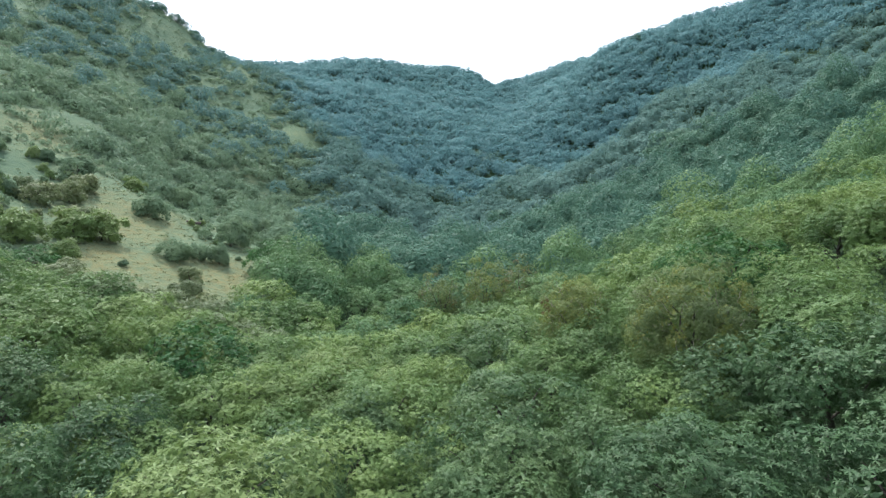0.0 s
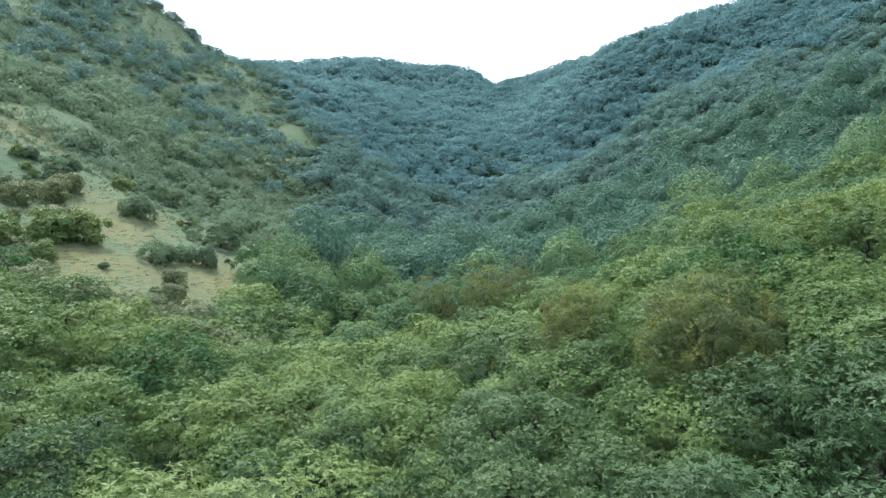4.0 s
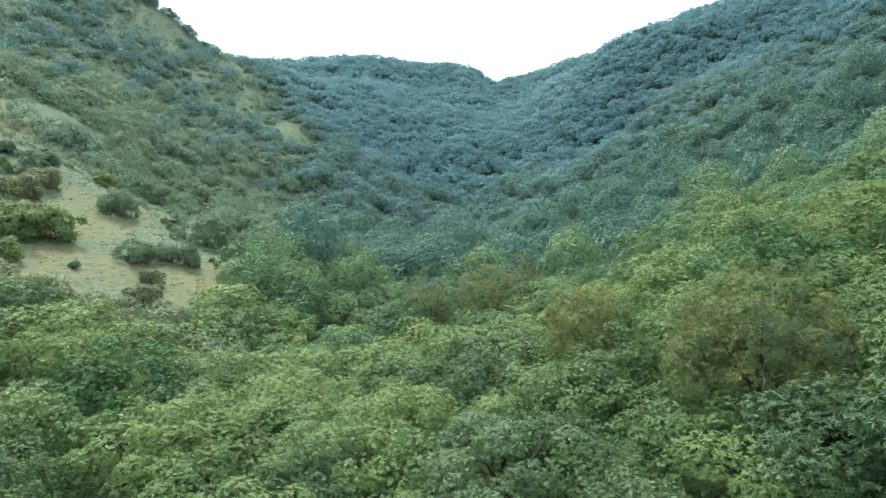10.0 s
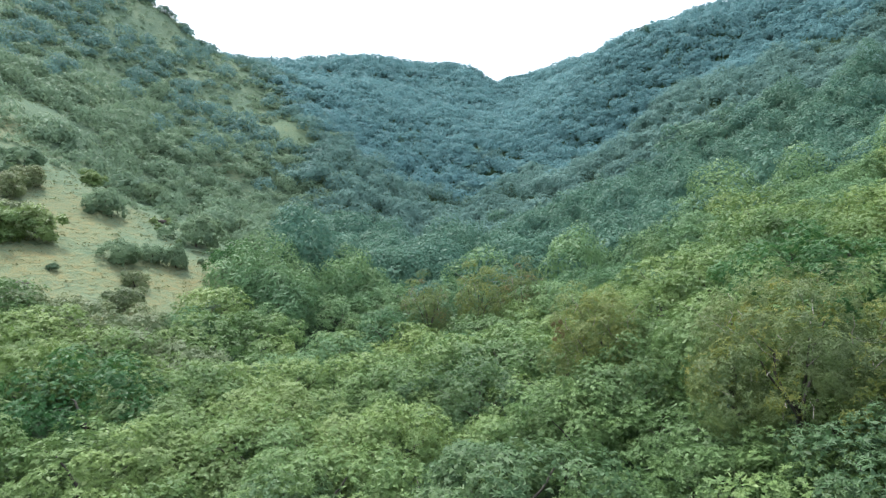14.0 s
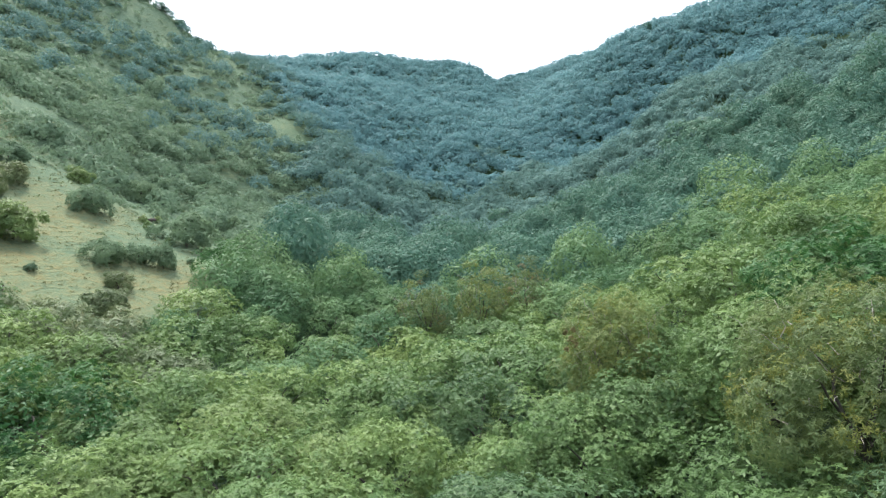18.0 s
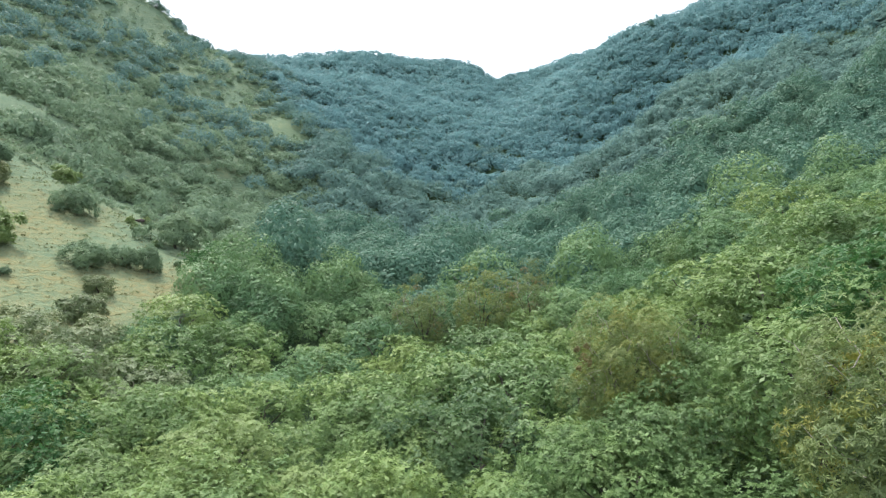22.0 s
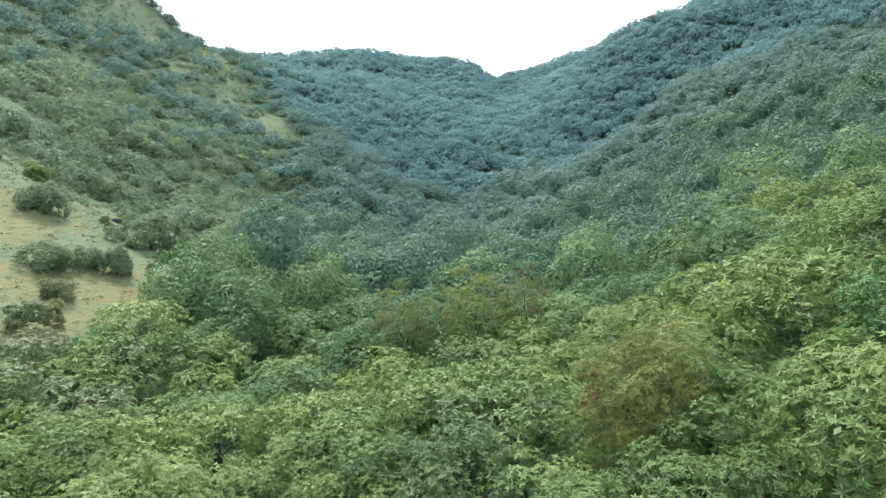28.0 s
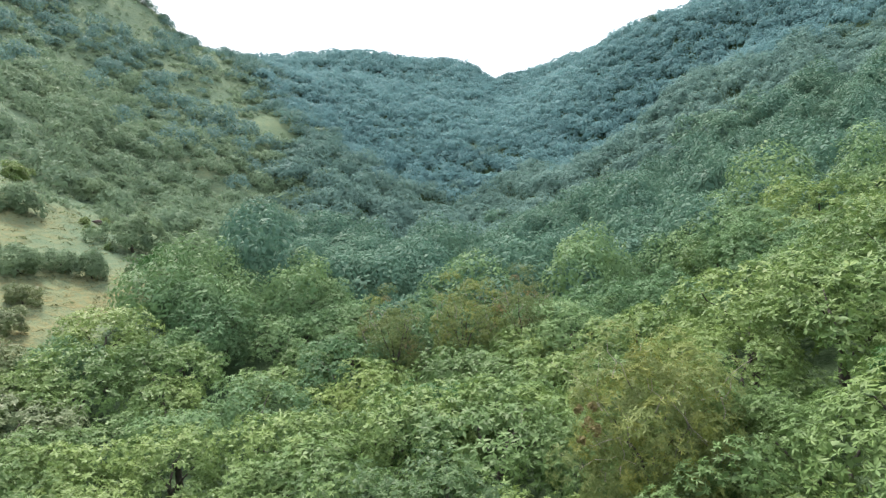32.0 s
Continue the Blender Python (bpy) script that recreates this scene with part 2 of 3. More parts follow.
def openness(x, y):
    """Where the slope lies bare of shrubs."""
    o = 1.5 * bell(x, y, -36, 66, 7, 15, 25) + 1.2 * bell(x, y, -25, 51, 4, 7, 20) + 0.5 * bell(x, y, -58, 84, 8, 7) + 1.1 * bell(x, y, -22.5, 63, 3.2, 11, 12)
    o = o + 0.65 * bell(x, y, -37, 165, 6, 13) + 0.35 * bell(x, y, -76, 192, 14, 10) + 0.4 * bell(x, y, -46, 160, 9, 12)
    o = o + 0.15 * np.maximum(0, waves(x, y, 26, 31))
    return np.clip(o, 0, 1)


def cover(x, y):
    """How thickly the grassy slope is overgrown: above 0 small trees, below -0.4 bare."""
    c = 0.55 * waves(x, y, 36, 41) + 0.35 * waves(x, y, 14, 42) + 1.6 * (1 - grassy(x, y))
    c = c + 0.9 * bell(x, y, -50, 150, 11, 11) + 0.8 * bell(x, y, -64, 116, 18, 9) + 0.5 * bell(x, y, -38, 118, 12, 24)
    return c + 0.36 + 0.15 * step(140, 190, y) - 1.6 * openness(x, y)


def grid_mesh(name, xs, ys, material):
    X, Y = np.meshgrid(xs, ys)
    V = np.stack([X, Y, ground(X, Y)], -1).reshape(-1, 3)
    nx, ny = len(xs), len(ys)
    i = (np.arange(ny - 1)[:, None] * nx + np.arange(nx - 1)[None]).ravel()
    F = np.stack([i, i + 1, i + nx + 1, i + nx], 1)
    me = bpy.data.meshes.new(name)
    me.from_pydata(V.tolist(), [], F.tolist())
    me.shade_smooth()
    shade = me.attributes.new("litter", "FLOAT", "POINT")
    shade.data.foreach_set("value", (1 - grassy(V[:, 0], V[:, 1])).astype(np.float32))
    dry = me.attributes.new("dry", "FLOAT", "POINT")
    dry.data.foreach_set("value", (openness(V[:, 0], V[:, 1]) * (1 - 0.75 * step(85, 120, V[:, 1]))).astype(np.float32))
    me.materials.append(material)
    return me


def spread(lo, hi, near, n):
    """Grid lines, close together between -near and near and ever wider apart outside."""
    u = np.linspace(-1, 1, n)
    v = near * u * 1.2 + np.sign(u) * np.abs(u) ** 7 * 3000
    return np.clip(v, lo, hi)


def ground_material():
    m, n, l = nodes_of("grass_and_soil")
    geo = n.new("ShaderNodeNewGeometry")
    a, b, c = (n.new("ShaderNodeTexNoise") for _ in range(3))
    for q, s, d in ((a, 0.09, 3), (b, 0.8, 4), (c, 6.0, 4)):
        q.inputs["Scale"].default_value, q.inputs["Detail"].default_value = s, d
        l.new(geo.outputs["Position"], q.inputs["Vector"])
    # narrow terraces trodden along the slope
    sep = n.new("ShaderNodeSeparateXYZ")
    l.new(geo.outputs["Position"], sep.inputs[0])
    wob = n.new("ShaderNodeMath")
    wob.operation = "MULTIPLY_ADD"
    wob.inputs[1].default_value = 1.6
    l.new(b.outputs["Fac"], wob.inputs[0])
    l.new(sep.outputs["Z"], wob.inputs[2])
    sn = n.new("ShaderNodeMath")
    sn.operation = "SINE"
    fr = n.new("ShaderNodeMath")
    fr.operation = "MULTIPLY"
    fr.inputs[1].default_value = 13.0
    l.new(wob.outputs[0], fr.inputs[0])
    l.new(fr.outputs[0], sn.inputs[0])

    def madd(x, k, y):
        q = n.new("ShaderNodeMath")
        q.operation = "MULTIPLY_ADD"
        l.new(x, q.inputs[0])
        q.inputs[1].default_value = k
        if isinstance(y, float):
            q.inputs[2].default_value = y
        else:
            l.new(y, q.inputs[2])
        return q.outputs[0]

    v = madd(a.outputs["Fac"], 0.9, -0.67)
    v = madd(b.outputs["Fac"], 0.5, v)
    v = madd(c.outputs["Fac"], 0.6, v)
    v = madd(sn.outputs[0], 0.05, v)
    dry = n.new("ShaderNodeAttribute")
    dry.attribute_name = "dry"
    v = madd(dry.outputs["Fac"], 0.33, v)
    r = ramp(n, [(0.2, (0.066, 0.108, 0.068)), (0.42, (0.088, 0.130, 0.078)), (0.62, (0.122, 0.146, 0.080)), (0.84, (0.156, 0.146, 0.068)), (1.0, (0.158, 0.116, 0.066))])
    l.new(v, r.inputs["Fac"])
    bs = n.new("ShaderNodeBsdfPrincipled")
    bs.inputs["Roughness"].default_value = 0.95
    bs.inputs["Specular IOR Level"].default_value = 0.1
    soil = ramp(n, [(0.2, (0.040, 0.072, 0.036)), (0.8, (0.075, 0.115, 0.055))])
    l.new(v, soil.inputs["Fac"])
    at = n.new("ShaderNodeAttribute")
    at.attribute_name = "litter"
    mx = n.new("ShaderNodeMix")
    mx.data_type = "RGBA"
    l.new(at.outputs["Fac"], mx.inputs["Factor"])
    l.new(r.outputs["Color"], mx.inputs[6])
    l.new(soil.outputs["Color"], mx.inputs[7])
    l.new(mx.outputs[2], bs.inputs["Base Color"])
    h = madd(sn.outputs[0], 0.16, c.outputs["Fac"])
    bp = n.new("ShaderNodeBump")
    bp.inputs["Strength"].default_value, bp.inputs["Distance"].default_value = 0.7, 0.25
    l.new(h, bp.inputs["Height"])
    l.new(bp.outputs["Normal"], bs.inputs["Normal"])
    o = n.new("ShaderNodeOutputMaterial")
    l.new(bs.outputs[0], o.inputs["Surface"])
    return m


GROUND = ground_material()
xs = spread(-3200, 3200, 130, 201)
ys = 110 + spread(-3300, 3300, 190, 241)
land = new("ground", grid_mesh("ground", xs, ys, GROUND))
tagged(land, "grassy hillsides and valley floor with bare soil patches", "ground", kind="structure")


# ---- leaves, crowns and trees ----
def raw_mesh(name, V, F, material):
    me = bpy.data.meshes.new(name)
    me.vertices.add(len(V))
    me.vertices.foreach_set("co", np.asarray(V, np.float32).ravel())
    me.loops.add(F.size)
    me.loops.foreach_set("vertex_index", np.asarray(F, np.int32).ravel())
    me.polygons.add(len(F))
    me.polygons.foreach_set("loop_start", np.arange(0, F.size, F.shape[1], dtype=np.int32))
    me.update(calc_edges=True)
    me.materials.append(material)
    return me


def stamp(V, F, M):
    """The little mesh V, F set down by every 3x4 matrix of M."""
    W = np.einsum("nij,vj->nvi", M[:, :, :3], V) + M[:, None, :, 3]
    G = F[None] + (np.arange(len(M)) * len(V))[:, None, None]
    return W.reshape(-1, 3), G.reshape(-1, F.shape[1])


def leaf_blade(half=0.2, droop=0.22):
    """A pointed leaf along +x, folded along its midrib."""
    V = np.array([(0.0, 0, 0), (0.48, half, -0.10), (1.0, 0, -droop), (0.48, -half, -0.10)])
    F = np.array([(0, 2, 1), (0, 3, 2)])
    return V, F


def frames_along(N, rng):
    """Right-handed turns whose z axis lies along the rows of N, spun at random."""
    N = N / np.linalg.norm(N, axis=1, keepdims=True)
    a = np.cross(N, rng.normal(size=N.shape))
    a /= np.linalg.norm(a, axis=1, keepdims=True)
    return np.stack([a, np.cross(N, a), N], 2)


def sprig(leaf, count, rng, lift=0.45):
    """A tuft of leaves that fan out round the z axis."""
    M = []
    for k in range(count):
        turn = 2 * math.pi * (k + rng.uniform(-0.3, 0.3)) / count
        up = lift + rng.uniform(-0.5, 0.6)
        size = rng.uniform(0.7, 1.15)
        m = Matrix.Rotation(turn, 3, "Z") @ Matrix.Rotation(-up, 3, "Y") @ Matrix.Rotation(rng.uniform(-0.5, 0.5), 3, "X")
        M.append(np.c_[np.array(m) * size, np.zeros(3)])
    return stamp(*leaf, np.array(M))


def crown_points(rng, lumps, per, rx, rz, zc, lump=(0.65, 1.05), droop=-0.25, reach=(0.8, 1.12)):
    """Places and directions of the tufts: lumps set over a dome, tufts over the outer face of each lump."""
    P, N, L = [], [], []
    for k in range(lumps):
        # even spread over the upper part of a ball
        h = 1 - (k + 0.5) / lumps * (1.0 - droop)
        a = 2.399963 * k + rng.uniform(-0.4, 0.4)
        w = math.sqrt(max(0, 1 - h * h))
        c = np.array([rx * 0.82 * w * math.cos(a), rx * 0.82 * w * math.sin(a), rz * 0.78 * h]) * rng.uniform(*reach)
        r = rng.uniform(*lump)
        d = rng.normal(size=(per * 3, 3))
        d /= np.linalg.norm(d, axis=1, keepdims=True)
        aim = c / (np.linalg.norm(c) + 1e-6) * 0.6 + np.array([0, 0, 0.5])
        d = d[np.argsort(-(d @ aim))[: int(per * 1.8)]]
        d = d[rng.permutation(len(d))[:per]]
        P.append(c + d * r * rng.uniform(0.8, 1.05, size=(per, 1)) + np.array([0, 0, zc]))
        N.append(d * 0.8 + aim * 0.6 + rng.normal(size=d.shape) * 0.15)
        q = rng.normal(size=(34, 3)) + aim
        q /= np.linalg.norm(q, axis=1, keepdims=True)
        R = frames_along(q + rng.normal(size=q.shape) * 0.35, rng) * 0.175
        L.append(np.concatenate([R, (c + q * r * rng.uniform(0.45, 0.8, size=(34, 1)) + np.array([0, 0, zc]))[:, :, None]], 2))
    return np.concatenate(P), np.concatenate(N), np.concatenate(L)


def crown_mesh(name, seed, material, leaf, tuft, lumps, per, rx, rz, zc, leaf_size, lift=0.45, lump=(0.65, 1.05), droop=-0.25, body=True, reach=(0.8, 1.12)):
    rng = np.random.RandomState(seed)
    P, N, L = crown_points(rng, lumps, per, rx, rz, zc, lump, droop, reach)
    kinds = [sprig(leaf, tuft, rng, lift) for _ in range(4)]
    R = frames_along(N, rng) * (leaf_size * rng.uniform(0.7, 1.25, size=len(P)))[:, None, None]
    M = np.concatenate([R, P[:, :, None]], 2)
    sets = [stamp(*kinds[k], M[k::4]) for k in range(4)]
    if body:
        sets.append(stamp(*leaf_blade(0.26, 0.2), L))
    Vs, Fs, at = [], [], 0
    for V, F in sets:
        Vs.append(V), Fs.append(F + at)
        at += len(V)
    return raw_mesh(name, np.concatenate(Vs), np.concatenate(Fs), material)


def tube(points, radii, sides=6):
    V, F = [], []
    for k, (p, r) in enumerate(zip(points, radii)):
        for s in range(sides):
            a = 2 * math.pi * s / sides
            V.append((p[0] + r * math.cos(a), p[1] + r * math.sin(a), p[2] + 0.15 * r * math.sin(3 * a)))
    for k in range(len(points) - 1):
        for s in range(sides):
            t = (s + 1) % sides
            F.append((k * sides + s, k * sides + t, (k + 1) * sides + t, (k + 1) * sides + s))
    return np.array(V), np.array(F)


def limb_mesh(name, start, end, r0, r1, rng, material, bend=0.12):
    n = 6
    pts = []
    for k in range(n):
        f = k / (n - 1)
        p = np.array(start) * (1 - f) + np.array(end) * f
        p[2] += bend * math.sin(math.pi * f) * 1.5
        p += rng.normal(size=3) * 0.05 * (0 < k < n - 1)
        pts.append(p)
    V, F = tube(pts, [r0 * (1 - k / (n - 1)) + r1 * k / (n - 1) for k in range(n)])
    me = raw_mesh(name, V, F, material)
    me.shade_smooth()
    return me


def tree_model(name, label, category, seed, crowns, bark, tall, rx, limbs=4, trunk_r=0.11, group="", stems=1):
    """A tree: an empty at its foot, a trunk, limbs and one or more crowns of leaves."""
    rng = np.random.RandomState(seed)
    base = new(name)
    base.empty_display_size = 0.3
    tagged(base, label, category, group)
    fork = tall * 0.36
    top = (rng.uniform(-0.15, 0.15), rng.uniform(-0.15, 0.15), fork)
    ob = new("trunk", limb_mesh("trunk", (0, 0, -0.35), top, trunk_r * 1.3, trunk_r, rng, bark, 0.0))
    ob.parent = base
    for k in range(limbs):
        a = 2 * math.pi * (k + rng.uniform(-0.25, 0.25)) / limbs
        e = (rx * 0.55 * math.cos(a), rx * 0.55 * math.sin(a), tall * rng.uniform(0.6, 0.75))
        ob = new("limb", limb_mesh("limb", top, e, trunk_r * 0.55, 0.015, rng, bark))
        ob.parent = base
    for part_name, me, text in crowns:
        ob = new(part_name, me)
        ob.parent = base
        if text:
            ob["label"] = text
    return base


FINE, PLAIN, LONG = leaf_blade(0.15, 0.34), leaf_blade(0.18, 0.32), leaf_blade(0.13, 0.35)
THICKET = "thicket of the valley floor"


def thicket_tree(seed, fine, rx, tall, leaves, label, trunk=BARK):
    """One tree of the thicket: feathery where it is passed close by, plainer farther off."""
    rz = tall * 0.44
    if fine:
        me = crown_mesh("crown", seed, leaves, FINE, 8, 30, 68, rx, rz, tall - rz * 1.1, 0.112, 0.3, lump=(0.4, 0.8), droop=-0.45, reach=(0.62, 1.2))
    else:
        me = crown_mesh("crown", seed, leaves, PLAIN, 6, 26, 34, rx, rz, tall - rz * 1.1, 0.17, 0.3, lump=(0.42, 0.85), droop=-0.35, reach=(0.62, 1.2))
    return tree_model("tree", label, "tree", seed + 500, [("crown", me, "")], trunk, tall, rx, limbs=4 if fine else 3, group=THICKET)


GREEN_TEXT = "bushy green tree with feathery leaves in dense thicket"
shapes = [(2.0, 4.5), (2.4, 4.7), (1.8, 4.2), (2.2, 5.0), (2.6, 4.6)]
near_models = [thicket_tree(20 + k, True, rx, h, LEAF_NEAR, GREEN_TEXT) for k, (rx, h) in enumerate(shapes)]
# the near_models crowns again, in the darkened leaf colour
shady_models = [thicket_tree(20 + k, True, rx, h, LEAF_SHADY, "bushy darkened green tree with feathery leaves in dense thicket") for k, (rx, h) in enumerate(shapes)]
mid_models = [thicket_tree(60 + k, False, rx, h, LEAF_NEAR, GREEN_TEXT) for k, (rx, h) in enumerate(shapes)]
soft_models = [thicket_tree(65 + k, False, rx, h, LEAF_SOFT, "bushy soft green tree in dense thicket") for k, (rx, h) in enumerate(shapes)]
bright_near = thicket_tree(30, True, 2.3, 4.6, LEAF_BRIGHT, "fresh yellow-green tree rising out of the thicket")
dark_near = thicket_tree(31, True, 2.6, 4.4, LEAF_DARK, "deep green spreading tree in the thicket")
bright_mid = thicket_tree(70, False, 2.3, 4.6, LEAF_BRIGHT, "fresh yellow-green tree rising out of the thicket")
dark_mid = thicket_tree(71, False, 2.6, 4.4, LEAF_DARK, "deep green spreading tree in the thicket")
olive_mid = thicket_tree(72, False, 2.2, 3.8, LEAF_OLIVE, "dull olive half-bare tree at the thicket's edge", BARK_PALE)
MODELS = near_models + shady_models + soft_models + mid_models + [bright_near, dark_near, bright_mid, dark_mid, olive_mid]


def place(model, x, y, size=1.0, turn=0.0, dz=0.0, wide=1.0):
    m = pose(x, y, height(x, y) + dz, 0, 0, turn) @ Matrix.Diagonal((size * wide, size * wide, size, 1))
    return copy_thing(model, m)


# ---- trees that stand out ----
def twig_mesh(seed, rx, low, high, count, material):
    """Bare twigs that fork out between the leaves."""
    rng = np.random.RandomState(seed)
    Vs, Fs, at = [], [], 0
    for k in range(count):
        a, f = rng.uniform(0, 6.28), rng.uniform(0.45, 0.95)
        p = np.array([rx * f * math.cos(a), rx * f * math.sin(a), rng.uniform(low, high)])
        way = np.array([math.cos(a) * 0.6, math.sin(a) * 0.6, 0.7]) + rng.normal(size=3) * 0.45
        pts = [p + way * q + np.array([0, 0, -0.15 * q * q]) + rng.normal(size=3) * 0.05 for q in (0, 0.22, 0.46, 0.7)]
        V, F = tube(pts, (0.016, 0.012, 0.008, 0.004), 4)
        Vs.append(V), Fs.append(F + at)
        at += len(V)
    return raw_mesh("twig_spray", np.concatenate(Vs), np.concatenate(Fs), material)


def turning_tree(seed, x, y, rx, tall, label, extra, share, turn, main=LEAF_BROWN, lumps=56):
    """A tree whose hanging leaves are turning, with yellowed sprays and bare twigs."""
    rz = tall * 0.42
    zc = tall - rz * 1.12
    crowns = [("crown", crown_mesh("crown", seed, main, LONG, 6, lumps, 58, rx, rz, zc, 0.115, 0.25, (0.3, 0.6), -0.8, False, (0.5, 1.32)), ""),
              ("turned_leaves", crown_mesh("turned_leaves", seed + 1, extra, LONG, 6, share * 2, 30, rx * 1.04, rz * 1.04, zc, 0.1, 0.3, (0.25, 0.5), -0.3, False), "sprays of yellowed and rusty leaves")]
    ob = tree_model("tree", label, "tree", seed + 3, crowns, BARK, tall, rx, limbs=5, trunk_r=0.09)
    twigs = new("twig_spray", twig_mesh(seed + 2, rx * 0.85, zc - 0.6, zc + rz * 0.55, 46, BARK_PALE))
    twigs.parent = ob
    tagged(twigs, "pale bare twigs between the leaves", kind="stuff")
    ob.matrix_basis = pose(x, y, height(x, y), 0, 0, turn)
    return ob


turning_tree(301, 9.9, 23.3, 2.7, 6.2, "tall olive-brown tree with yellowing hanging leaves and bare twigs", LEAF_YELLOW, 22, 40, lumps=110)
yellow_tree = turning_tree(311, 7.0, 32.0, 1.75, 6.3, "yellow-green tree with long hanging leaves over the thicket", LEAF_YELLOW, 16, 190, lumps=70)
turning_tree(321, 3.6, 51.0, 2.0, 7.7, "tall browning tree with a yellowish top", LEAF_YELLOW, 15, 10)
turning_tree(331, -0.2, 51.2, 1.9, 7.0, "low olive-brown tree with rusty patches", LEAF_RUST, 3, 100)
turning_tree(341, 6.6, 51.5, 2.0, 7.0, "browning tree with rusty orange leaves", LEAF_RUST, 6, 250)
spray = new("dead_spray", crown_mesh("dead_spray", 351, LEAF_RUST, LONG, 6, 5, 14, 0.25, 0.6, 0.0, 0.13, -0.9, (0.1, 0.2), -0.9, False))
spray.parent = yellow_tree
spray.matrix_basis = pose(0, 0, 0, 0, 0, -190) @ pose(-1.75, -1.2, 4.3)
tagged(spray, "dead rust-brown spray hanging from the branch", kind="stuff")
TAKEN = [(9.9, 23.3, 2.4), (7.2, 32.0, 2.2), (3.6, 51.0, 2.0), (-0.2, 51.2, 2.0), (6.6, 51.5, 1.9)]


def in_view(x, y, margin=4.0):
    """Whether a place is seen from some point of the flight."""
    seen = False
    for cx, cy in ((0, 0), (0.6, 4), (1.1, 10), (1.5, 15), (2.6, 19.5)):
        seen = seen | ((y - cy > 2) & (np.abs(x - cx) < (y - cy) * 0.76 + margin))
    return seen


def scatter(x0, x1, y0, y1, gap, seed, jitter=0.42):
    rng = np.random.RandomState(seed)
    gx = np.arange(x0, x1, gap)
    gy = np.arange(y0, y1, gap * 0.9)
    X, Y = np.meshgrid(gx, gy)
    X = X + (np.arange(len(gy)) % 2 * gap / 2)[:, None]
    X = X + rng.uniform(-jitter, jitter, X.shape) * gap
    Y = Y + rng.uniform(-jitter, jitter, Y.shape) * gap
    return X.ravel(), Y.ravel(), rng


for model, x, y, size in ((bright_near, -5.6, 14.4, 1.2), (bright_near, -6.2, 33.0, 0.95), (bright_near, -9.4, 30.6, 0.88), (bright_near, -2.6, 30.2, 0.8), (bright_near, -7.6, 27.2, 0.85), (bright_near, -4.0, 26.4, 0.75),
                          (dark_near, -12.6, 31.6, 1.1), (dark_near, 14.2, 29.5, 1.1), (olive_mid, -17.0, 41.0, 1.0), (olive_mid, -20.6, 42.6, 1.0),
                          (olive_mid, -13.4, 41.6, 0.95), (olive_mid, -24.6, 43.2, 0.95), (olive_mid, -22.4, 46.4, 0.8), (olive_mid, -18.2, 45.6, 1.0), (olive_mid, -28.2, 44.2, 0.85), (dark_mid, -31.0, 45.0, 0.7), (dark_mid, -19.0, 66.0, 1.0), (dark_mid, 3.0, 41.5, 0.9)):
    place(model, x, y, size, 37 * x, wide=1.2)
    TAKEN.append((x, y, 1.9 * size))

for k, (x, y) in enumerate(((3.2, 47.4), (6.8, 48.0), (-0.6, 47.6), (13.2, 35.2))):
    place(mid_models[k], x, y, 1.0, 70 * k, wide=1.15)
    TAKEN.append((x, y, 2.0))

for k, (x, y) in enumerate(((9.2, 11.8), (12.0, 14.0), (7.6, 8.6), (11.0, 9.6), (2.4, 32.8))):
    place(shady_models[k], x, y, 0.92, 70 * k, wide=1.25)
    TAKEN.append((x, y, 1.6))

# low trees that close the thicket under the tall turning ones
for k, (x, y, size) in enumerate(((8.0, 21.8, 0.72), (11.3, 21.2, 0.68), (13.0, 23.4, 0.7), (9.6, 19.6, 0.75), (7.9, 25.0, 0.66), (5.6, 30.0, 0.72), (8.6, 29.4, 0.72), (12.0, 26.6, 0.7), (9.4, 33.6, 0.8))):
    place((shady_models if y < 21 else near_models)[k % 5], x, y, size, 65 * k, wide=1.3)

X, Y, rng = scatter(-60, 60, 3, 62, 3.75, 7)
keep = in_view(X, Y) & (grassy(X, Y) < 0.15)
SPOTS = []
for x, y in zip(X[keep], Y[keep]):
    if any(math.hypot(x - a, y - b) < r for a, b, r in TAKEN):
        continue
    # the nearest trees take the darkened copies
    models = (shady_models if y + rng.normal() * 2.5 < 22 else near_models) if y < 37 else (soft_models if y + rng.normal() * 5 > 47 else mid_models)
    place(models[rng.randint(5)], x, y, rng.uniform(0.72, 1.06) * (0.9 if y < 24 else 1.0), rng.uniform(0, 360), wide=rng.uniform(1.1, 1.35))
    SPOTS.append((x, y))
# low trees in the gaps between the tall ones
X, Y, rng = scatter(-40, 40, 16, 50, 1.5, 8)
keep = in_view(X, Y, 1.0) & (grassy(X, Y) < 0.1)
for x, y in zip(X[keep], Y[keep]):
    if all(math.hypot(x - a, y - b) > 2.65 for a, b in SPOTS) and all(math.hypot(x - a, y - b) > 1.5 for a, b, r in TAKEN):
        place((near_models if y < 24 else mid_models)[rng.randint(5)], x, y, rng.uniform(0.55, 0.7), rng.uniform(0, 360), wide=1.35)
        SPOTS.append((x, y))


